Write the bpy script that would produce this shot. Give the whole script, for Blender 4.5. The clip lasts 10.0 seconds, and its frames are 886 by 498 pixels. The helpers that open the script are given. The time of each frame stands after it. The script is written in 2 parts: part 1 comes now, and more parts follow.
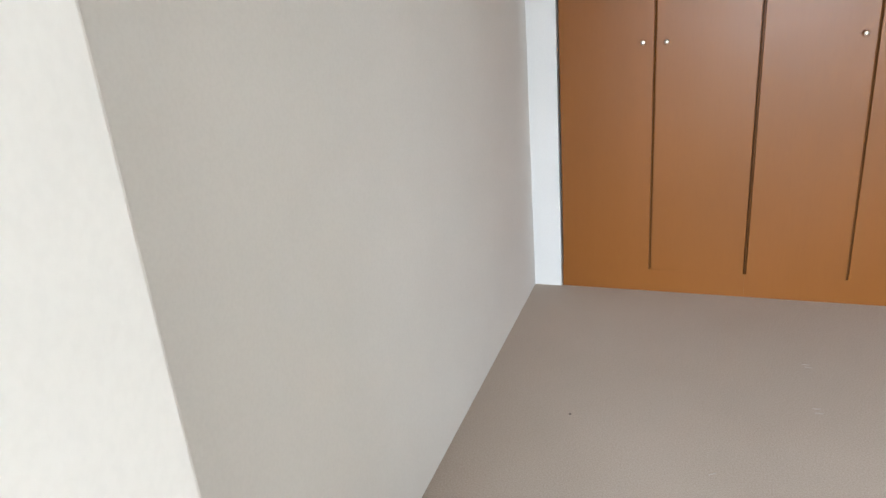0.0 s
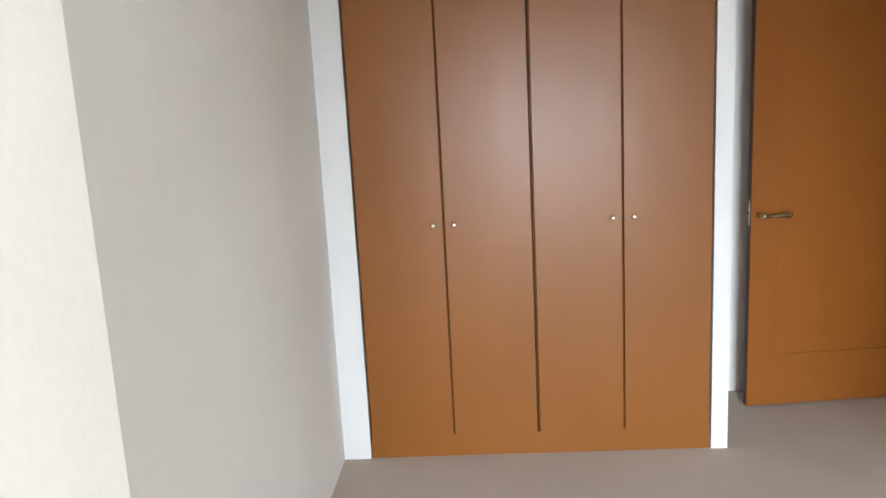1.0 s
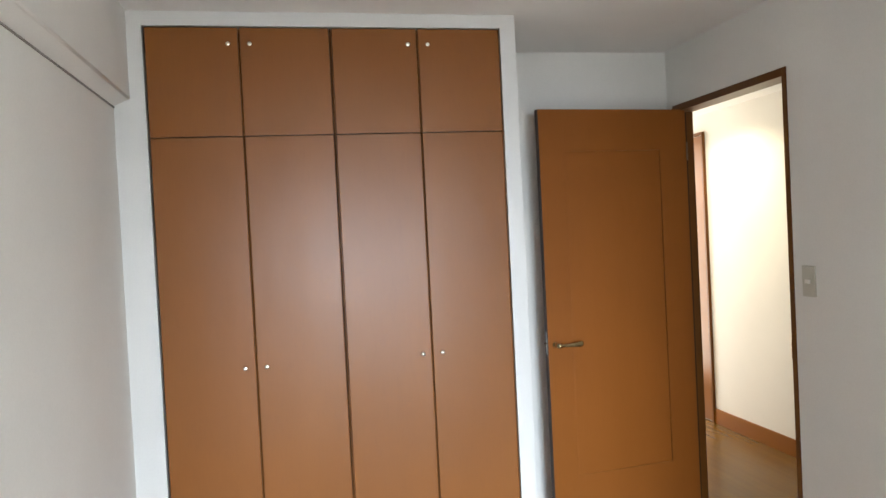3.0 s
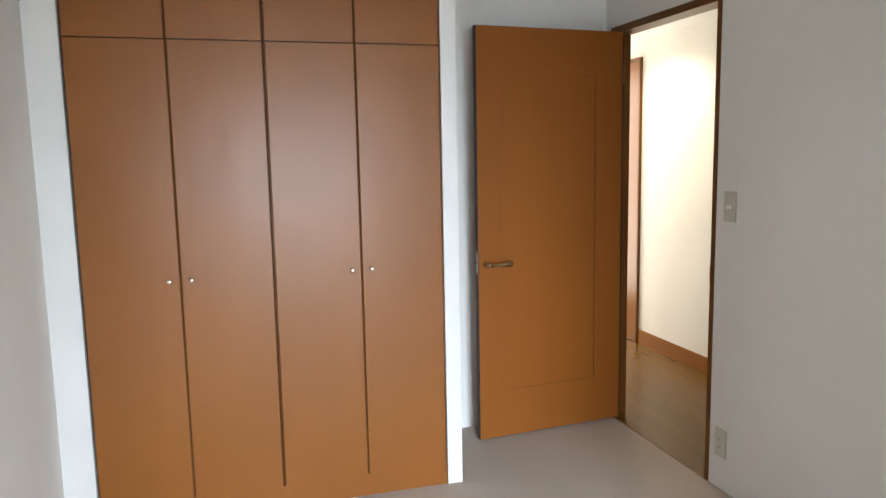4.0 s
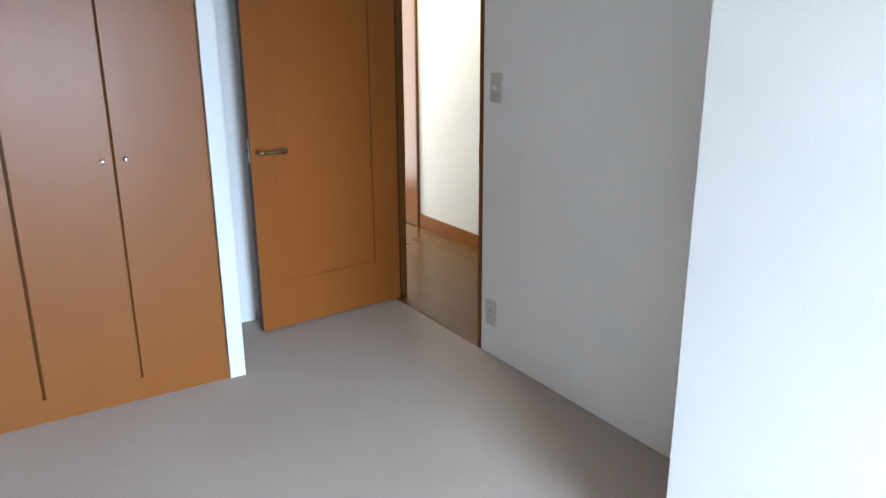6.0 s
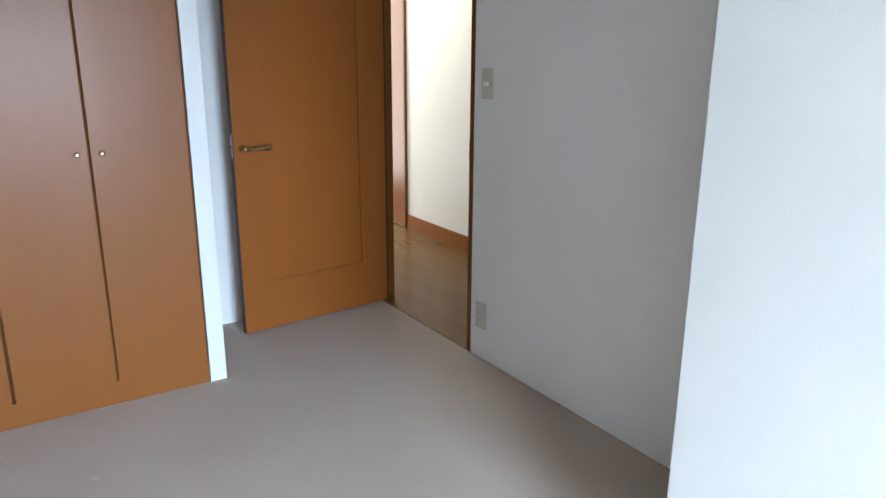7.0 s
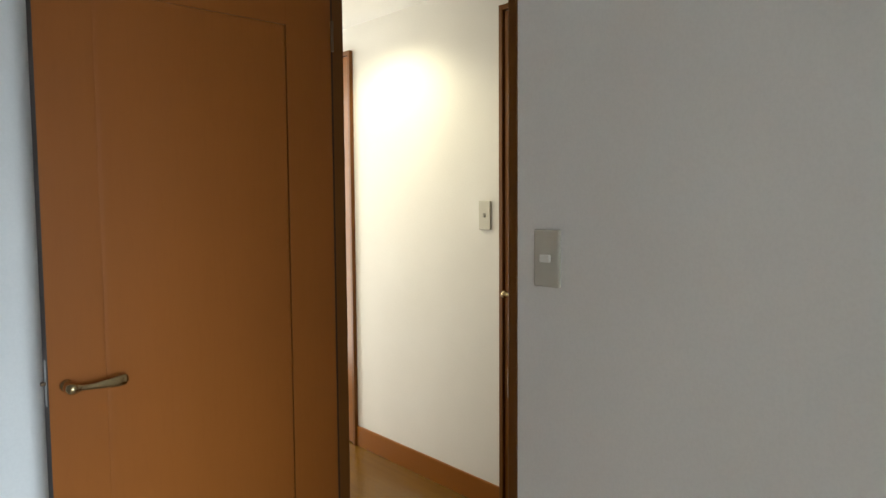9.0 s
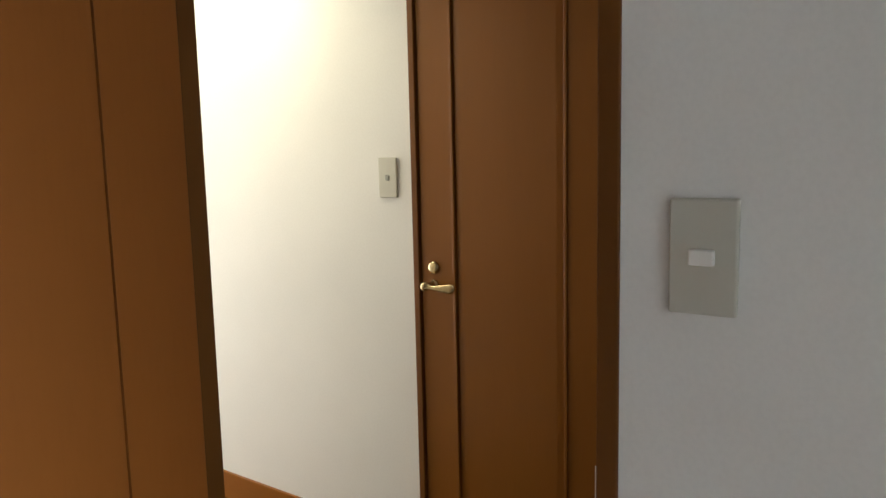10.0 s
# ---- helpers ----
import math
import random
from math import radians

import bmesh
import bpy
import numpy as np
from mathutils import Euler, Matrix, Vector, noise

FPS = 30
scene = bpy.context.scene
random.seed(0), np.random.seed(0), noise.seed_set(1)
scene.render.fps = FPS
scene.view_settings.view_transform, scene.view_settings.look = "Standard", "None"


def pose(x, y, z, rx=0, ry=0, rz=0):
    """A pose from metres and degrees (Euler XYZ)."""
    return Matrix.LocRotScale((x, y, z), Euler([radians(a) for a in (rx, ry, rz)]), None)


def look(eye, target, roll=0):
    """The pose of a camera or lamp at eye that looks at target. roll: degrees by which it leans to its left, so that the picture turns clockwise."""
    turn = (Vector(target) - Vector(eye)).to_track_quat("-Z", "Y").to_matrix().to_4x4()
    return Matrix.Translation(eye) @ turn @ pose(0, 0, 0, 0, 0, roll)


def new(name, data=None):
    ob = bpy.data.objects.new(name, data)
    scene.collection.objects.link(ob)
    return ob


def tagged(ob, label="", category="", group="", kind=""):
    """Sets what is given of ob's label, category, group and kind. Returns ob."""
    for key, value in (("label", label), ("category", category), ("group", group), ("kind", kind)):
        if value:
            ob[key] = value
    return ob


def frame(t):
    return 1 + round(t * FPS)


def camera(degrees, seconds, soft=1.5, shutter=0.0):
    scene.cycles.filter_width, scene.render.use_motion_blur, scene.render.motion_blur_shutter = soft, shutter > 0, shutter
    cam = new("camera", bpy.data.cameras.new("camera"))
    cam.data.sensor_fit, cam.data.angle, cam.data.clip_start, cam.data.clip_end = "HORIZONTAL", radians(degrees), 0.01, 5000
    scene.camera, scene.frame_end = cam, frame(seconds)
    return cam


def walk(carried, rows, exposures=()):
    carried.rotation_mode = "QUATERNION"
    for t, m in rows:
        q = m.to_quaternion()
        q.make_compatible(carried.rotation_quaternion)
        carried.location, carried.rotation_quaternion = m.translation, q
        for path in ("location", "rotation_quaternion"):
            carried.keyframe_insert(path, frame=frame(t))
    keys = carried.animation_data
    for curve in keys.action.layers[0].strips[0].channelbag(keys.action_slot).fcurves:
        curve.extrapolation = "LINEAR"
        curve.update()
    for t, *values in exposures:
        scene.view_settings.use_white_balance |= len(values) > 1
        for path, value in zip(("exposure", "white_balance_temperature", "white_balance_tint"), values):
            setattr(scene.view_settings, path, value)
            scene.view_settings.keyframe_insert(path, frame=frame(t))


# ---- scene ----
cam = camera(62.8, 10.0)
PATH = [
    (0, (0.528, -2.724, 1.264), (-0.140, -0.983, 0.541), -4.9),
    (0.5, (0.493, -2.764, 1.332), (0.115, -0.884, 0.762), -3.2),
    (1, (0.467, -2.785, 1.373), (0.374, -0.819, 1.015), -3.0),
    (1.5, (0.454, -2.798, 1.406), (0.568, -0.810, 1.224), -2.9),
    (2, (0.462, -2.831, 1.470), (0.704, -0.847, 1.415), -3.1),
    (2.2, (0.468, -2.842, 1.462), (0.749, -0.862, 1.457), -3.2),
    (3.3, (0.517, -2.878, 1.430), (0.958, -0.929, 1.343), -2.3),
    (3.5, (0.521, -2.876, 1.424), (0.988, -0.936, 1.294), -1.8),
    (4, (0.546, -2.868, 1.415), (1.096, -0.963, 1.155), -1.1),
    (4.5, (0.562, -2.852, 1.399), (1.241, -1.011, 1.012), -0.4),
    (5, (0.588, -2.853, 1.396), (1.398, -1.087, 0.921), 0.1),
    (5.5, (0.610, -2.854, 1.388), (1.559, -1.173, 0.866), 0.0),
    (6, (0.624, -2.856, 1.376), (1.659, -1.238, 0.821), -0.3),
    (6.2, (0.628, -2.853, 1.373), (1.682, -1.250, 0.807), -0.1),
    (7.3, (0.708, -2.672, 1.329), (1.791, -1.072, 0.810), 0.8),
    (7.5, (0.764, -2.560, 1.324), (1.858, -0.951, 0.865), 1.3),
    (8, (0.912, -2.260, 1.313), (2.037, -0.624, 1.069), 0.2),
    (8.3, (1.033, -2.019, 1.324), (2.18, -0.392, 1.125), -0.9),
    (8.5, (1.099, -1.853, 1.334), (2.289, -0.256, 1.148), 0.0),
    (9, (1.32, -1.443, 1.313), (2.59, 0.095, 1.17), -0.4),
    (9.5, (1.506, -1.012, 1.316), (2.925, 0.387, 1.141), -1.6),
    (10, (1.694, -0.64, 1.29), (3.303, 0.521, 1.042), -1.3),
]
walk(cam, [(t, look(eye, target, roll)) for t, eye, target, roll in PATH],
     exposures=[(0.0, -0.14, 6700, 16), (0.5, -0.06, 6700, 16), (1.0, 0.0, 6700, 16), (2.0, 0.0, 6680, 15), (3.5, -0.04, 6600, 14), (4.0, -0.03, 6550, 14),
                (5.0, -0.02, 6050, 14), (6.0, -0.06, 5600, 12), (7.5, -0.28, 5750, 12), (8.2, -0.40, 6400, 11), (8.5, -0.42, 6450, 10), (9.0, -0.40, 6350, 10), (9.5, -0.38, 6250, 11), (10.0, -0.36, 6200, 12)])

# ---- light: overcast daylight through the window wall behind the camera, warm lamp in the corridor ----
world = bpy.data.worlds.new("world")
scene.world = world
world.use_nodes = True
nt = world.node_tree
sky = nt.nodes.new("ShaderNodeTexSky")
sky.sky_type = "NISHITA"
sky.sun_disc = False
sky.sun_elevation, sky.sun_rotation = radians(40), radians(20)
nt.links.new(sky.outputs[0], nt.nodes["Background"].inputs[0])
nt.nodes["Background"].inputs[1].default_value = 0.1


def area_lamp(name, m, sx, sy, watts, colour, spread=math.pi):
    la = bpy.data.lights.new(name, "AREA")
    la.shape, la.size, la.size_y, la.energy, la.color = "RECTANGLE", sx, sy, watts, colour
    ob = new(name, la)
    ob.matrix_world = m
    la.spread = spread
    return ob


area_lamp("window_daylight", look((1.19, -6.10, 1.22), (1.19, -5.10, -0.13)), 1.44, 2.1, 600, (0.72, 0.88, 1.0), radians(126))
sp = bpy.data.lights.new("corridor_downlight_lamp", "SPOT")
sp.energy, sp.color, sp.spot_size, sp.spot_blend, sp.shadow_soft_size = 35, (1.0, 0.915, 0.60), radians(150), 0.55, 0.04
new("corridor_downlight_lamp", sp).matrix_world = look((2.945, 1.34, 2.165), (2.945, 1.34, 0))

# fill lamp added at the corridor's unseen end, as from an assumed daylit room
area_lamp("corridor_end_fill", look((2.95, 2.89, 1.1), (2.95, 0, 1.1)), 0.7, 1.9, 43, (1.0, 0.98, 0.86))


# ---- materials ----
def material(name, base, rough, build=None, metal=0.0, spec=0.5, coat=0.0, coat_rough=0.2):
    m = bpy.data.materials.new(name)
    m.use_nodes = True
    t = m.node_tree
    b = t.nodes["Principled BSDF"]
    b.inputs["Base Color"].default_value = (*base, 1)
    b.inputs["Roughness"].default_value = rough
    b.inputs["Metallic"].default_value = metal
    b.inputs["Specular IOR Level"].default_value = spec
    b.inputs["Coat Weight"].default_value = coat
    b.inputs["Coat Roughness"].default_value = coat_rough
    if build:
        build(t, b)
    return m


def coords(t, scale=(1, 1, 1)):
    g = t.nodes.new("ShaderNodeNewGeometry")
    mp = t.nodes.new("ShaderNodeMapping")
    mp.inputs["Scale"].default_value = scale
    t.links.new(g.outputs["Position"], mp.inputs["Vector"])
    return mp.outputs["Vector"]


def noise_node(t, vec, scale, detail=3.0, rough=0.5):
    n = t.nodes.new("ShaderNodeTexNoise")
    n.inputs["Scale"].default_value = scale
    n.inputs["Detail"].default_value = detail
    n.inputs["Roughness"].default_value = rough
    t.links.new(vec, n.inputs["Vector"])
    return n.outputs["Fac"]


def ramp(t, fac, stops):
    r = t.nodes.new("ShaderNodeValToRGB")
    el = r.color_ramp.elements
    while len(el) < len(stops):
        el.new(0.5)
    for e, (p, c) in zip(el, stops):
        e.position, e.color = p, (*c, 1)
    t.links.new(fac, r.inputs[0])
    return r.outputs[0]


def mix_colour(t, a, b, fac, mode="MULTIPLY"):
    n = t.nodes.new("ShaderNodeMix")
    n.data_type, n.blend_type = "RGBA", mode
    n.inputs[0].default_value = fac
    t.links.new(a, n.inputs[6])
    t.links.new(b, n.inputs[7])
    return n.outputs[2]


def bump(t, b, height, strength, distance):
    n = t.nodes.new("ShaderNodeBump")
    n.inputs["Strength"].default_value, n.inputs["Distance"].default_value = strength, distance
    t.links.new(height, n.inputs["Height"])
    t.links.new(n.outputs[0], b.inputs["Normal"])


def value_range(t, fac, lo, hi):
    n = t.nodes.new("ShaderNodeMapRange")
    n.inputs["From Min"].default_value, n.inputs["From Max"].default_value = 0.1, 0.9
    n.inputs["To Min"].default_value, n.inputs["To Max"].default_value = lo, hi
    t.links.new(fac, n.inputs["Value"])
    return n.outputs[0]


def wallpaper(base):
    dim = tuple(c * 0.93 for c in base)

    def build(t, b):
        v = coords(t)
        big = ramp(t, noise_node(t, v, 1.7, 4), [(0.3, dim), (0.7, base)])
        fine = ramp(t, noise_node(t, v, 160, 2), [(0.35, (0.975, 0.975, 0.975)), (0.6, (1, 1, 1))])
        t.links.new(mix_colour(t, big, fine, 1.0), b.inputs["Base Color"])
        n = t.nodes.new("ShaderNodeMath")
        n.operation = "ADD"
        t.links.new(noise_node(t, v, 320, 2), n.inputs[0])
        t.links.new(noise_node(t, coords(t, (1, 1, 0.35)), 90, 2), n.inputs[1])
        bump(t, b, n.outputs[0], 0.11, 0.0004)
    return build


def timber(dark, light, scale, rough_lo, rough_hi, warp=0.0011):
    def build(t, b):
        v = coords(t, scale)
        w = ramp(t, noise_node(t, v, 3.0, 6, 0.6), [(0.25, dark), (0.75, light)])
        pores = ramp(t, noise_node(t, coords(t, tuple(s * 9 for s in scale)), 14.0, 2), [(0.30, (0.93, 0.91, 0.89)), (0.5, (1, 1, 1))])
        big = ramp(t, noise_node(t, coords(t), 1.1, 2), [(0.3, (0.92, 0.92, 0.92)), (0.7, (1.05, 1.04, 1.02))])
        t.links.new(mix_colour(t, mix_colour(t, w, pores, 0.35), big, 0.7), b.inputs["Base Color"])
        t.links.new(value_range(t, noise_node(t, coords(t, (1, 1, 0.6)), 2.2, 0.0), rough_lo, rough_hi), b.inputs["Roughness"])
        fine = t.nodes.new("ShaderNodeMath")
        fine.operation = "MULTIPLY_ADD"
        t.links.new(noise_node(t, coords(t, tuple(s * 6 for s in scale)), 10, 2), fine.inputs[0])
        fine.inputs[1].default_value = 0.02
        t.links.new(noise_node(t, coords(t, (1.0, 1.0, 0.55)), 7.5, 1.0), fine.inputs[2])
        bump(t, b, fine.outputs[0], 1.0, warp)   # grain over a board that is never quite flat
    return build


def carpet_nodes(t, b):
    v = coords(t)
    c = ramp(t, noise_node(t, v, 1.3, 4), [(0.3, (0.48, 0.403, 0.338)), (0.7, (0.53, 0.450, 0.383))])
    pile = ramp(t, noise_node(t, v, 240, 3, 0.7), [(0.3, (0.72, 0.70, 0.68)), (0.62, (1, 1, 1))])
    t.links.new(mix_colour(t, c, pile, 0.8), b.inputs["Base Color"])
    bump(t, b, noise_node(t, v, 260, 3, 0.7), 0.5, 0.0025)


WALLPAPER = material("wallpaper", (0.80, 0.785, 0.75), 0.85, wallpaper((0.80, 0.785, 0.75)), spec=0.25)
CEILING_PAPER = material("ceiling_paper", (0.76, 0.75, 0.73), 0.9, wallpaper((0.84, 0.825, 0.80)), spec=0.2)
TRIM_WHITE = material("surround_paint", (0.72, 0.71, 0.69), 0.5, wallpaper((0.72, 0.71, 0.69)), spec=0.35)
CARPET = material("carpet", (0.4, 0.36, 0.32), 1.0, carpet_nodes, spec=0.1)
VENEER = material("orange_veneer", (0.33, 0.13, 0.035), 0.38,
                  timber((0.219, 0.0735, 0.0130), (0.241, 0.0835, 0.0160), (1.0, 1.0, 0.12), 0.32, 0.40, 0.0016), spec=0.32)
DOOR_WOOD = material("door_veneer", (0.33, 0.13, 0.035), 0.38,
                     timber((0.252, 0.0785, 0.0120), (0.279, 0.0890, 0.0152), (1.0, 1.0, 0.10), 0.38, 0.44), spec=0.22)
CASING_WOOD = material("casing_wood", (0.15, 0.065, 0.03), 0.35,
                       timber((0.132, 0.047, 0.0085), (0.160, 0.060, 0.0105), (1.0, 1.0, 0.08), 0.36, 0.42), spec=0.2)
SKIRTING_WOOD = material("skirting_wood", (0.28, 0.10, 0.03), 0.35,
                         timber((0.230, 0.078, 0.0075), (0.262, 0.092, 0.010), (1.0, 0.1, 1.0), 0.34, 0.42), spec=0.25)
HALL_DOOR_WOOD = material("corridor_door_wood", (0.28, 0.10, 0.03), 0.3,
                          timber((0.190, 0.067, 0.0075), (0.220, 0.080, 0.0095), (1.0, 1.0, 0.08), 0.30, 0.36), spec=0.28)
EDGE_SHADE = material("edge_shade_brown", (0.065, 0.046, 0.038), 0.6, spec=0.2)
EDGE = material("edge_band", (0.155, 0.053, 0.012), 0.7, spec=0.1)
GROOVE = material("groove_wood", (0.11, 0.043, 0.014), 0.95, spec=0.1)
GAP_SHADE = material("brown_gap_shade", (0.05, 0.026, 0.014), 0.8, spec=0.2)
GAP_DARK = material("dark_filler", (0.03, 0.022, 0.016), 0.8)
BRASS = material("antique_brass", (0.52, 0.41, 0.23), 0.25, metal=1.0)
KNOB_METAL = material("satin_nickel", (0.86, 0.81, 0.73), 0.24, metal=1.0)
HINGE_METAL = material("bronzed_metal", (0.15, 0.095, 0.055), 0.5, metal=0.6)
STEEL = material("brushed_steel", (0.42, 0.41, 0.39), 0.45, metal=1.0)
PLATE = material("beige_plastic", (0.53, 0.51, 0.435), 0.45)
PILOT = material("grey_plastic", (0.30, 0.29, 0.25), 0.5)
ROCKER = material("white_plastic", (0.80, 0.78, 0.73), 0.35)
LENS = material("lamp_lens", (1.0, 0.9, 0.7), 0.4)
LENS.node_tree.nodes["Principled BSDF"].inputs["Emission Color"].default_value = (1.0, 0.8, 0.5, 1)
LENS.node_tree.nodes["Principled BSDF"].inputs["Emission Strength"].default_value = 6.0
PALE_MARK = material("pale_carpet_mark", (0.52, 0.47, 0.42), 0.95)
SPECK = material("dark_speck", (0.17, 0.14, 0.12), 0.9)


def plank_nodes(t, b):
    i = t.nodes.new("ShaderNodeObjectInfo")
    v = coords(t, (1.0, 0.05, 1.0))
    w = ramp(t, noise_node(t, v, 30.0, 2, 0.5), [(0.3, (0.126, 0.057, 0.0050)), (0.7, (0.140, 0.066, 0.0062))])
    tone = ramp(t, i.outputs["Random"], [(0.0, (0.96, 0.96, 0.96)), (1.0, (1.03, 1.02, 1.0))])
    t.links.new(mix_colour(t, w, tone, 1.0), b.inputs["Base Color"])
    t.links.new(value_range(t, noise_node(t, coords(t), 3.0, 1), 0.24, 0.28), b.inputs["Roughness"])


PLANK = material("corridor_plank_wood", (0.25, 0.14, 0.05), 0.2, plank_nodes, spec=0.21)


# ---- mesh helpers ----
def add_box(bm, a, b, bevel=0.0):
    vs = [bm.verts.new((x, y, z)) for x in (a[0], b[0]) for y in (a[1], b[1]) for z in (a[2], b[2])]
    fs = [bm.faces.new([vs[i] for i in f]) for f in ((0, 1, 3, 2), (4, 6, 7, 5), (0, 4, 5, 1), (2, 3, 7, 6), (0, 2, 6, 4), (1, 5, 7, 3))]
    if bevel:
        edges = {e for f in fs for e in f.edges}
        bmesh.ops.bevel(bm, geom=list(edges), offset=bevel, segments=2, profile=0.5, affect="EDGES")


def box_mesh(*boxes, bevel=0.0):
    bm = bmesh.new()
    for a, b in boxes:
        add_box(bm, a, b, bevel)
    return bm


def lathe(profile, segments=24):
    """A turned form about z from (radius, height) pairs."""
    bm = bmesh.new()
    rings = []
    for r, z in profile:
        rings.append([bm.verts.new((r * math.cos(2 * math.pi * i / segments), r * math.sin(2 * math.pi * i / segments), z)) for i in range(segments)])
    for a, b in zip(rings, rings[1:]):
        for i in range(segments):
            bm.faces.new((a[i], a[(i + 1) % segments], b[(i + 1) % segments], b[i]))
    bm.faces.new(rings[0][::-1])
    bm.faces.new(rings[-1])
    return bm


def sweep(sections, segments=16):
    """A rounded bar along x: sections of (x, y, z, half height, half depth)."""
    bm = bmesh.new()
    rings = []
    for x, y, z, h, d in sections:
        rings.append([bm.verts.new((x, y + d * math.cos(2 * math.pi * i / segments), z + h * math.sin(2 * math.pi * i / segments))) for i in range(segments)])
    for a, b in zip(rings, rings[1:]):
        for i in range(segments):
            bm.faces.new((a[i], a[(i + 1) % segments], b[(i + 1) % segments], b[i]))
    bm.faces.new(rings[0][::-1])
    bm.faces.new(rings[-1])
    return bm


def mesh_of(name, bm, mat, smooth=False):
    bmesh.ops.recalc_face_normals(bm, faces=bm.faces[:])
    me = bpy.data.meshes.new(name)
    bm.to_mesh(me)
    bm.free()
    me.materials.append(mat)
    if smooth:
        for p in me.polygons:
            p.use_smooth = True
    return me


def part(name, bm, mat, parent, label="", smooth=False, at=None):
    ob = new(name, mesh_of(name, bm, mat, smooth))
    ob.parent = parent
    if at is not None:
        ob.matrix_local = at
    return tagged(ob, label) if label else ob


def structure(name, bm, mat, label, category):
    return tagged(new(name, mesh_of(name, bm, mat)), label, category, kind="structure")


def holder(name, m, label, category, group="", kind=""):
    ob = new(name)
    ob.empty_display_size = 0.1
    ob.matrix_world = m
    return tagged(ob, label, category, group, kind)


# ---- plan ----
XW, XE, XH = -0.115, 2.442, 3.375        # west wall, east wall, corridor's far wall
XE2 = XE + 0.088                          # corridor face of the east wall
YS, YR = -5.50, 0.59                      # window wall, back of the door recess
ZC, ZH = 2.318, 2.185                     # ceilings of room and corridor
OY0, OY1, OZ = -0.338, 0.536, 2.030       # rough opening of the doorway
WIN0, WIN1 = 0.50, 1.88                   # window opening behind the camera
WX = 1.376                                # wardrobe's width
WZ = 2.262                                # wardrobe's height
PIER = 1.441                              # outer face of the wardrobe's side

structure("floor", box_mesh(((XW - 0.1, YS - 0.1, -0.12), (XE - 0.002, YR + 0.1, 0))), CARPET, "pale beige-grey short pile carpet floor", "floor")
structure("ceiling", box_mesh(((XW - 0.1, YS - 0.1, ZC), (XE2, YR + 0.1, ZC + 0.1))), CEILING_PAPER, "off-white papered bedroom ceiling", "ceiling")
structure("wall_west", box_mesh(((XW - 0.1, YS - 0.1, 0), (XW, YR + 0.1, ZC))), WALLPAPER, "off-white papered wall beside the wardrobe", "wall")
structure("wall_north", box_mesh(((XW, YR, 0), (XE2, YR + 0.1, ZC))), WALLPAPER, "white papered wall behind the open door", "wall")
structure("wall_east", box_mesh(((XE, -1.841, 0), (XE2, OY0, ZC)), ((XE, OY0, OZ), (XE2, OY1, ZC)), ((XE, OY1, 0), (XE2, YR, ZC))), WALLPAPER, "off-white papered wall with the doorway", "wall")
pillar = box_mesh(((XW, -2.96, 0), (0.320, -2.511, ZC)))
for v in pillar.verts:
    if v.co.x > 0 and v.co.y < -2.6:
        v.co.x = 0.412                    # inner face turned from the window so it renders dimmer; the angle is made up
bmesh.ops.bevel(pillar, geom=pillar.edges[:], offset=0.006, segments=3, profile=0.5, affect="EDGES")
structure("pillar_west", pillar, WALLPAPER, "white papered pillar lit by daylight", "pillar")
structure("pillar_east", box_mesh(((1.925, YS, 0), (XE2, -1.841, ZC)), bevel=0.003), WALLPAPER, "white papered pillar brightly lit by daylight", "pillar")
beam = bmesh.new()
profile = [(XW, ZC), (XW, 1.9660)]
for k in range(9):                        # the lower edge is slightly rounded
    a = math.radians(90 * k / 8)
    profile.append((-0.065 + 0.008 * math.sin(a), 1.997 - 0.008 * math.cos(a)))
profile.append((-0.057, ZC))
ends = [[beam.verts.new((x, y, z)) for x, z in profile] for y in (-2.511, -0.008)]
for k in range(len(profile)):
    n = (k + 1) % len(profile)
    beam.faces.new((ends[0][k], ends[0][n], ends[1][n], ends[1][k])).smooth = 1 < k < 10
beam.faces.new(ends[0])
beam.faces.new(ends[1][::-1])
structure("beam_west", beam, WALLPAPER, "white papered beam along the wall top", "beam")
structure("wall_south", box_mesh(((XW - 0.1, YS - 0.1, 0), (WIN0, YS, ZC)), ((WIN1, YS - 0.1, 0), (XE2, YS, ZC)), ((WIN0, YS - 0.1, 1.86), (WIN1, YS, ZC)), ((WIN0, YS - 0.1, 0), (WIN1, YS, 0.08))), WALLPAPER, "plain white wall around the window opening", "wall")

# grey strip draws the dark shadow gap in the crease below the beam
tagged(new("seam", mesh_of("seam", box_mesh(((XW, -2.510, 1.9585), (XW + 0.004, -0.009, 1.9635))), material("grey_gap_line", (0.30, 0.28, 0.26), 0.9))), "dark grey strip painted for the shadow gap under the beam", "seam", kind="structure")

# white surround of the built-in wardrobe
surround = holder("trim", pose(0, 0, 0), "white painted surround framing the built-in wardrobe", "trim", kind="structure")
part("surround_board", box_mesh(((XW, -0.006, 0), (-0.005, 0.03, ZC)), ((-0.005, -0.006, WZ + 0.003), (WX + 0.0005, 0.03, ZC))), TRIM_WHITE, surround)
part("end_panel", box_mesh(((WX + 0.0005, -0.006, 0), (PIER, YR, ZC))), TRIM_WHITE, surround, "white end panel at the wardrobe's open side")


# ---- wardrobe units ----
def knob(parent, x, z):
    bm = lathe([(0.0045, 0.0), (0.0045, 0.010), (0.0080, 0.012), (0.0095, 0.016), (0.0088, 0.020), (0.0045, 0.0225)], 20)
    return part("knob", bm, KNOB_METAL, parent, "small round satin metal knob", True, pose(x, 0.0, z, 90, 0, 0))


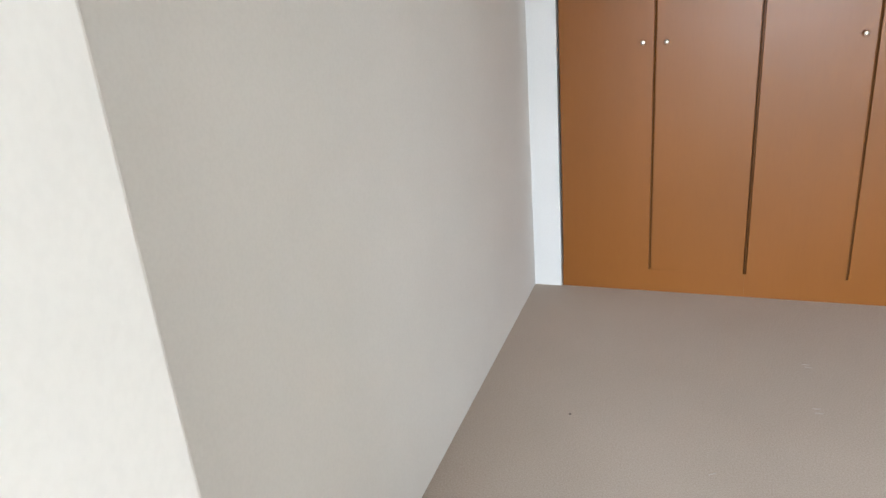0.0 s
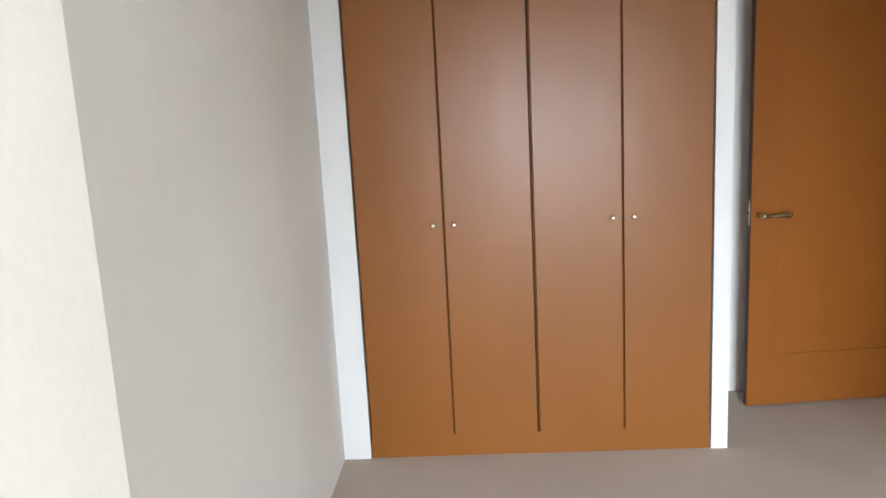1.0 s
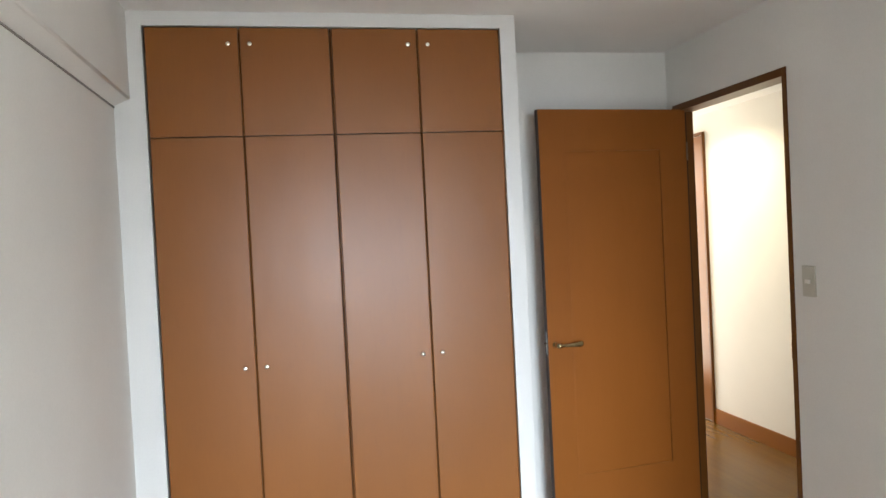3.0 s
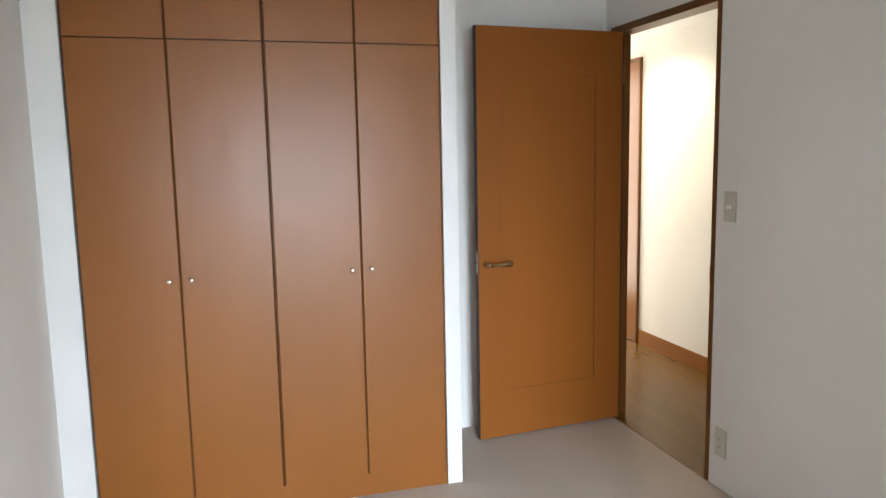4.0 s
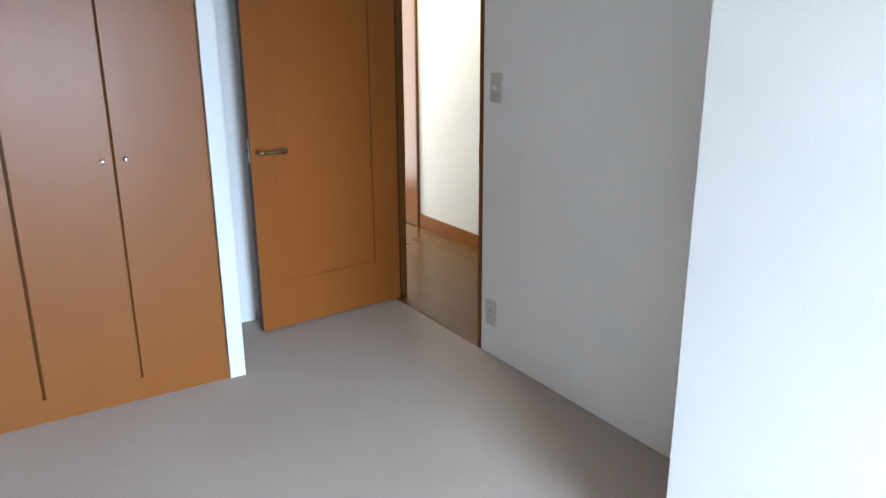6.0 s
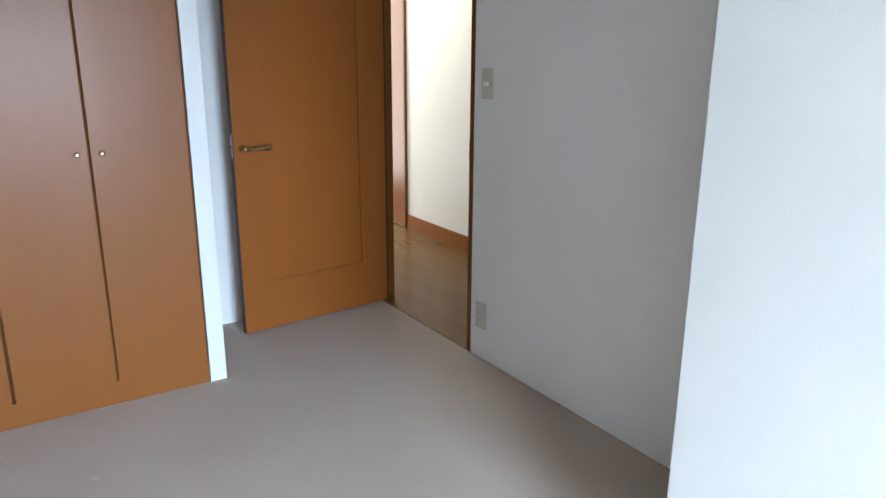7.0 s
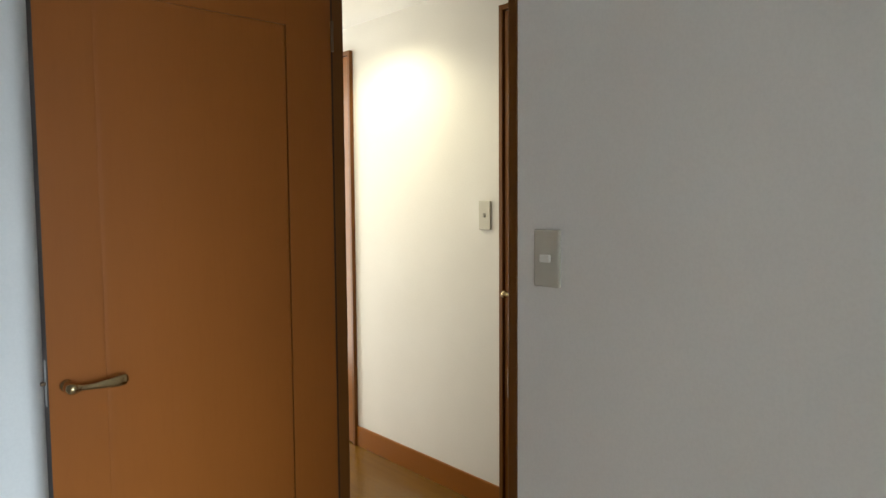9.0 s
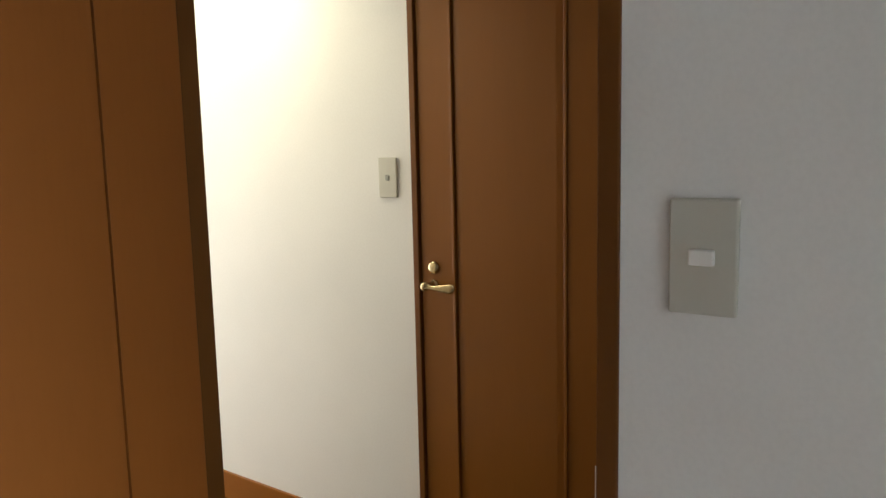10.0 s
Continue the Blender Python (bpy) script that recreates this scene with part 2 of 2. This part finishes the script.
def door_slab(a, b):
    bm = box_mesh((a, b))
    upright = [e for e in bm.edges if abs(e.verts[0].co.z - e.verts[1].co.z) > 0.1]
    bmesh.ops.bevel(bm, geom=upright, offset=0.002, segments=2, profile=0.5, affect="EDGES")
    return bm


swing = iter((0.0, -0.15, -0.8, 0.0))   # degrees by which each tall door hangs out of true


def wardrobe_unit(x0, x1, label, joint=0.0, edge=False):
    unit = holder("wardrobe_unit", pose(x0, 0, 0), label, "wardrobe", "built-in wardrobe units")
    w = x1 - x0
    mid = w / 2
    part("side_panel", box_mesh(((0.001, 0.026, 0.0), (0.019, 0.585, WZ))), VENEER, unit)
    part("side_panel", box_mesh(((w - 0.019, 0.026, 0.0), (w - 0.001, 0.585, WZ))), VENEER, unit)
    part("shelf", box_mesh(((0.019, 0.026, 1.836), (w - 0.019, 0.57, 1.856))), VENEER, unit)
    part("top_panel", box_mesh(((0.019, 0.026, WZ - 0.02), (w - 0.019, 0.57, WZ))), VENEER, unit)
    part("back_panel", box_mesh(((0.019, 0.57, 0.0), (w - 0.019, 0.585, WZ))), VENEER, unit)
    part("centre_post", box_mesh(((mid - 0.0038, 0.010, 0.0938), (mid + 0.0038, 0.040, WZ - 0.02))), GROOVE, unit, "dark strip behind the door joint")
    part("plinth", box_mesh(((0.0, 0.0, 0.0), (w + joint, 0.026, 0.0938))), VENEER, unit, "flush orange wooden plinth")
    if edge:
        part("edge_strip", box_mesh(((w - 0.0038, 0.003, 0.0942), (w - 0.0005, 0.026, WZ - 0.001))), EDGE, unit, "narrow dark brown edge strip")
    for a, b, kx in ((0.0035, mid - 0.004, mid - 0.040), (mid + 0.004, w - (0.0045 if edge else 0.0035), mid + 0.040)):
        d = part("lower_door", door_slab((a, 0.0, 0.0938), (b, 0.021, 1.8425)), VENEER, unit)
        knob(d, kx, 0.960)
        out = next(swing)
        pin = Matrix.Translation((a if kx < mid else b, 0.0105, 0))
        d.matrix_local = pin @ pose(0, 0, 0, 0, 0, out) @ pin.inverted()
        u = part("upper_door", door_slab((a, 0.0, 1.8485), (b, 0.021, WZ - 0.002)), VENEER, unit)
        knob(u, kx, 2.194)
    return unit


wardrobe_unit(0.0, 0.686, "tall orange wood-veneer wardrobe with closed doors", 0.0038)
wardrobe_unit(0.690, WX - 0.002, "tall orange wood-veneer wardrobe with closed doors beside recess", 0.0, True)
tagged(new("wardrobe_joint", mesh_of("wardrobe_joint", box_mesh(((0.6862, 0.006, 0.0940), (0.6898, 0.03, WZ))), GROOVE)), "thin brown strip between the two wardrobe units", "joint strip", kind="structure")


# ---- doorway ----
frame_top = holder("door_frame", pose(0, 0, 0), "dark brown wooden frame around the open doorway", "door frame", kind="structure")
JX0, JX1 = XE - 0.004, XE2 + 0.008
part("jamb", box_mesh(((JX0, OY0, 0), (JX1, OY0 + 0.026, OZ)), bevel=0.002), CASING_WOOD, frame_top)
part("jamb", box_mesh(((JX0, OY1 - 0.026, 0), (JX1, OY1, OZ)), bevel=0.002), CASING_WOOD, frame_top)
part("head_jamb", box_mesh(((JX0, OY0 + 0.026, OZ - 0.034), (JX1, OY1 - 0.026, OZ)), bevel=0.002), CASING_WOOD, frame_top)
# dark strip on the jamb face paints the shaded gap beside the leaf
part("gap_shade_strip", box_mesh(((2.480, OY1 - 0.0295, 0.0), (2.4975, OY1 - 0.0258, OZ - 0.036))), GAP_SHADE, frame_top, "dark strip painted for the shaded gap along the hinge side")
part("threshold", box_mesh(((XE - 0.002, OY0 + 0.026, -0.03), (XE + 0.011, OY1 - 0.026, 0.002)), bevel=0.0008), CASING_WOOD, frame_top)
part("strike_plate", box_mesh(((JX0 - 0.0015, OY0 + 0.0245, 0.866), (JX0 + 0.03, OY0 + 0.0264, 0.936)), bevel=0.0005), KNOB_METAL, frame_top, "thin bright metal strike plate")
# dark block where the jamb's foot is darkest
part("foot_block", box_mesh(((JX0 - 0.006, OY1 - 0.075, 0.001), (JX0 + 0.040, OY1 - 0.027, 0.012)), bevel=0.003), GAP_DARK, frame_top, "small dark block at the frame's foot")

# open door leaf: local x runs from the hinge to the latch, local y out of the face towards the room
HINGE = Vector((2.461, 0.4556, 0))
LEAF = 0.802
leaf_turn = math.degrees(math.atan2(-0.0675, -0.79))
door = holder("door_1", Matrix.Translation(HINGE) @ pose(0, 0, 0, 0, 0, leaf_turn), "orange-brown wooden panel door standing wide open", "door", kind="structure")
T, Z0, Z1 = 0.036, 0.008, 2.000
PX0, PX1, PZ0, PZ1 = 0.153, 0.675, 0.245, 1.800
part("stile", box_mesh(((0, -T, Z0), (PX0, 0, Z1)), bevel=0.0003), DOOR_WOOD, door)
part("stile", box_mesh(((PX1, -T, Z0), (LEAF, 0, Z1)), bevel=0.0003), DOOR_WOOD, door)
part("rail", box_mesh(((PX0, -T, Z0), (PX1, 0, PZ0))), DOOR_WOOD, door)
part("rail", box_mesh(((PX0, -T, PZ1), (PX1, 0, Z1))), DOOR_WOOD, door)


def raised_panel(x0, x1, z0, z1, back, low, high, slope, gap=0.0036, rim=0.0075, gap_x0=None, low_x1=None):
    """A raised panel in a narrow groove; gap_x0 widens the groove on its x0 side, low_x1 makes it shallower on its x1 side."""
    bm = bmesh.new()
    rings = []
    wide = (gap_x0 or gap) - gap
    far = low if low_x1 is None else low_x1
    for inset, y, y1, more in ((0, back, back, 0), (0, low, far, 0), (gap, low, far, wide), (gap + 0.0003, rim, rim, wide), (slope, high, high, wide)):
        rings.append([bm.verts.new(p) for p in ((x0 + inset + more, y, z0 + inset), (x1 - inset, y1, z0 + inset), (x1 - inset, y1, z1 - inset), (x0 + inset + more, y, z1 - inset))])
    for a, b in zip(rings, rings[1:]):
        for i in range(4):
            bm.faces.new((a[i], a[(i + 1) % 4], b[(i + 1) % 4], b[i]))
    bm.faces.new(rings[0])
    bm.faces.new(rings[-1])
    return bm


part("panel", raised_panel(PX0, PX1, PZ0, PZ1, -0.03, -0.008, 0.0003, 0.010, 0.0010, -0.0003, 0.0044, -0.0010), DOOR_WOOD, door, "raised centre panel")


def lever_handle(parent, x, z, sign, mat, y=0.0, length=1.0):
    rose = part("rosette", lathe([(0.0145, 0.0), (0.0145, 0.003), (0.0125, 0.0065), (0.0095, 0.009), (0.008, 0.030), (0.010, 0.034), (0.0135, 0.040), (0.0145, 0.046), (0.0125, 0.053), (0.007, 0.058), (0.002, 0.0595)], 28), mat, parent, "brass lever handle", True, pose(x, y, z, -90, 0, 0))
    secs = [(-0.012, 0.046, 0.0, 0.006, 0.006), (-0.006, 0.046, 0.0, 0.0125, 0.0105), (0.004, 0.046, 0.0, 0.0138, 0.0115), (0.013, 0.046, 0.0, 0.0105, 0.009), (0.022, 0.046, -0.001, 0.0072, 0.0066),
            (0.045, 0.047, -0.002, 0.0078, 0.0058), (0.078, 0.046, -0.002, 0.0112, 0.0054), (0.106, 0.044, -0.001, 0.0140, 0.005), (0.120, 0.042, 0.0, 0.0132, 0.0045), (0.127, 0.041, 0.001, 0.0075, 0.003)]
    lev = part("lever", sweep([(sign * a * length, b, c, d, e) for a, b, c, d, e in secs]), mat, parent, "", True, pose(x, y, z))
    return rose, lev


lever_handle(door, LEAF - 0.036, 0.884, -1, BRASS)
# the latch edge's shade is painted as a darker brown band
part("edge_band", box_mesh(((LEAF, -T + 0.001, Z0), (LEAF + 0.0006, -0.0012, Z1))), EDGE_SHADE, door, "door edge with its shade painted dark brown")
part("latch_plate", box_mesh(((LEAF - 0.001, -0.025, 0.838), (LEAF + 0.0012, -0.012, 0.946)), bevel=0.0006), STEEL, door, "bright steel latch plate")
part("latch_bolt", box_mesh(((LEAF + 0.0015, -0.022, 0.887), (LEAF + 0.012, -0.013, 0.896)), bevel=0.002), HINGE_METAL, door)
for hz, hy in ((0.18, -0.032), (1.79, 0.003)):
    part("hinge", lathe([(0.004, -0.045), (0.0045, -0.04), (0.0045, 0.04), (0.004, 0.045)], 14), HINGE_METAL, door, "slim bronzed hinge barrel", True, pose(-0.003, hy, hz))


# ---- wall plates on the east wall ----
def wall_plate(name, m, label, category, kind):
    """Local x along the wall, z up, y out of the wall."""
    thing = holder(name, m, label, category)
    part("plate", box_mesh(((-0.0345, 0.0, -0.0595), (0.0345, 0.0085, 0.0595)), bevel=0.0026), PLATE, thing)
    if kind == "rocker":
        part("rocker", box_mesh(((-0.0125, 0.006, -0.0080), (0.0125, 0.0155, 0.0080)), bevel=0.0015), ROCKER, thing, "small white rocker")
    elif kind == "pilot":
        part("pilot_button", box_mesh(((-0.0075, 0.006, -0.0085), (0.0075, 0.0112, 0.0085)), bevel=0.0025), PILOT, thing, "small grey button")
    else:
        part("socket_insert", box_mesh(((-0.0115, 0.006, -0.034), (0.0115, 0.0105, 0.034)), bevel=0.001), PLATE, thing)
        for z in (0.018, -0.018):
            for x in (-0.0045, 0.0045):
                part("slot", box_mesh(((x - 0.0009, 0.0085, z - 0.004), (x + 0.0009, 0.0109, z + 0.004))), GAP_DARK, thing)
    return thing


EAST = 90
wall_plate("light_switch", pose(XE, -0.428, 1.185, 0, 0, EAST), "beige plastic light switch beside the doorway", "switch", "rocker")
wall_plate("wall_socket", pose(XE, -0.415, 0.202, 0, 0, EAST), "beige plastic wall socket low beside the doorway", "socket", "socket")

# ---- corridor ----
structure("wall_corridor_east", box_mesh(((XH, -2.3, 0), (XH + 0.1, 2.9, ZH))), WALLPAPER, "cream papered corridor wall lit by a lamp", "wall")
structure("wall_corridor_west", box_mesh(((XE2, YR, 0), (XE2 + 0.002, 2.9, ZH)), ((XE2, -2.3, 0), (XE2 + 0.002, OY0, ZH))), WALLPAPER, "plain papered wall on the bedroom side", "wall")
structure("wall_corridor_north", box_mesh(((XE2, 2.9, 0), (2.58, 3.0, ZH)), ((3.32, 2.9, 0), (XH + 0.1, 3.0, ZH)), ((2.58, 2.9, 2.08), (3.32, 3.0, ZH))), WALLPAPER, "plain papered end wall of the corridor", "wall")
structure("wall_corridor_south", box_mesh(((XE2, -2.4, 0), (XH + 0.1, -2.3, ZH))), WALLPAPER, "plain papered far end wall of the corridor", "wall")
structure("ceiling_corridor", box_mesh(((XE2, -2.4, ZH), (XH + 0.1, 3.0, ZH + 0.1))), CEILING_PAPER, "off-white papered corridor ceiling", "ceiling")
H1Y0, H1Y1 = 0.038, 0.666                 # nearer corridor door with its casing
H2Y0, H2Y1 = 1.762, 2.520                 # farther corridor door with its casing
skirting = holder("baseboard", pose(0, 0, 0), "reddish brown wooden baseboard along the corridor wall", "baseboard", kind="structure")
for y0, y1 in ((H1Y1 + 0.001, H2Y0 - 0.001), (-2.3, H1Y0 - 0.001), (H2Y1 + 0.001, 2.9)):
    part("board", box_mesh(((XH - 0.011, y0, 0), (XH, y1, 0.107)), bevel=0.002), SKIRTING_WOOD, skirting)


def corridor_door(name, y0, y1, label, stile, lever_y):
    """A closed door in the corridor's far wall, with its casing; local x is world y."""
    thing = holder(name, pose(XH, y0, 0, 0, 0, 90), label, "door", kind="structure")
    w, c, top = y1 - y0, 0.021, 2.064
    part("casing", box_mesh(((0, 0, 0), (c, 0.022, top)), bevel=0.002), CASING_WOOD, thing)
    part("casing", box_mesh(((w - c, 0, 0), (w, 0.022, top)), bevel=0.002), CASING_WOOD, thing)
    part("head_casing", box_mesh(((c, 0, top - c), (w - c, 0.022, top)), bevel=0.002), CASING_WOOD, thing)
    a, b, z0, z1, f = c + 0.004, w - c - 0.004, 0.008, top - c - 0.004, 0.012
    p0, p1, q0, q1 = a + stile, b - stile, 0.282, 1.832
    part("stile", box_mesh(((a, 0.0005, z0), (p0, f, z1)), bevel=0.001), HALL_DOOR_WOOD, thing)
    part("stile", box_mesh(((p1, 0.0005, z0), (b, f, z1)), bevel=0.001), HALL_DOOR_WOOD, thing)
    part("rail", box_mesh(((p0, 0.0005, z0), (p1, f, q0)), bevel=0.0006), HALL_DOOR_WOOD, thing)
    part("rail", box_mesh(((p0, 0.0005, q1), (p1, f, z1)), bevel=0.0006), HALL_DOOR_WOOD, thing)
    part("panel", raised_panel(p0, p1, q0, q1, 0.0005, 0.003, 0.009, 0.024), HALL_DOOR_WOOD, thing, "raised centre panel")
    for x0, x1, zz0, zz1 in ((p0 - 0.009, p0, q0, q1), (p1, p1 + 0.009, q0, q1), (p0 - 0.009, p1 + 0.009, q0 - 0.009, q0), (p0 - 0.009, p1 + 0.009, q1, q1 + 0.009)):
        part("moulding", box_mesh(((x0, f, zz0), (x1, f + 0.004, zz1)), bevel=0.0015), HALL_DOOR_WOOD, thing)
    if lever_y:
        lx = lever_y - y0
        lever_handle(thing, lx, 0.928, -1, BRASS, f, 0.77)
        part("lock_turn", lathe([(0.019, 0.0), (0.019, 0.005), (0.015, 0.009), (0.006, 0.010)], 24), BRASS, thing, "round brass lock cover", True, pose(lx, f, 0.977, -90, 0, 0))
    return thing


corridor_door("door_2", H1Y0, H1Y1, "dark brown panel door closed in the corridor", 0.120, 0.597)
corridor_door("door_3", H2Y0, H2Y1, "reddish brown door farther along the corridor", 0.185, 0)
wall_plate("corridor_switch", pose(XH, 0.766, 1.236, 0, 0, EAST), "cream plastic switch on the corridor wall", "switch", "pilot")

light = holder("ceiling_light", pose(2.945, 1.34, ZH), "small round recessed corridor ceiling light", "ceiling light")
part("ring", lathe([(0.036, -0.001), (0.037, -0.007), (0.055, -0.006), (0.057, 0.0)], 28), TRIM_WHITE, light, "", True)
part("lens", lathe([(0.001, -0.0005), (0.035, -0.0005), (0.035, 0.0)], 24), LENS, light, "glowing warm lens", True)

# ---- carpet dents, a pale scrap and a crumb ----
# first four slivers paint the bright lines of dents; the fifth is a scrap
for i, (x, y, a) in enumerate(((0.860, -0.480, 4), (0.866, -0.497, 2), (0.862, -0.730, 6), (0.868, -0.752, 3), (0.585, -1.090, 40))):
    me = mesh_of("lint", sweep([(-0.011, 0, 0.003, 0.0008, 0.0008), (-0.004, 0.001, 0.003, 0.0010, 0.0010), (0.005, -0.001, 0.003, 0.0010, 0.0010), (0.012, 0.0, 0.003, 0.0008, 0.0008)], 8), PALE_MARK, True)
    o = tagged(new("lint", me), "tiny pale sliver on the carpet", "lint", "scraps on the carpet")
    o.matrix_world = pose(x, y, -0.002, 0, 0, a)
o = tagged(new("crumb", mesh_of("crumb", lathe([(0.001, 0.0), (0.004, 0.001), (0.004, 0.003), (0.001, 0.004)], 8), SPECK)), "tiny dark crumb lying on the carpet", "crumb")
o.matrix_world = pose(0.188, -0.907, 0)

# ---- corridor floor boards ----
corridor_floor = structure("floor_corridor", box_mesh(((XE + 0.012, -2.4, -0.12), (XH + 0.1, 3.0, -0.006))), GAP_DARK, "glossy brown wooden corridor floor boards", "floor")
rng = random.Random(5)
pw = 0.0765
board_mesh = {}
n = 0
for r in range(13):
    x0 = XE + 0.013 + r * pw
    x1 = min(x0 + pw, XH)
    if x1 - x0 < 0.01:
        continue
    y = -2.3 - rng.uniform(0, 0.8)
    while y < 2.9:
        y1 = y + 0.909
        a, b = max(y, -2.3), min(y1, 2.9)
        if b - a > 0.02:
            key = (round(x1 - x0, 4), round(b - a, 3))
            if key not in board_mesh:
                board_mesh[key] = mesh_of("plank", box_mesh(((0, 0, -0.012), (x1 - x0, b - a, 0.0))), PLANK)
            ob = new("plank", board_mesh[key])
            ob.parent = corridor_floor
            ob.matrix_local = pose(x0, a, 0.0)
        y = y1
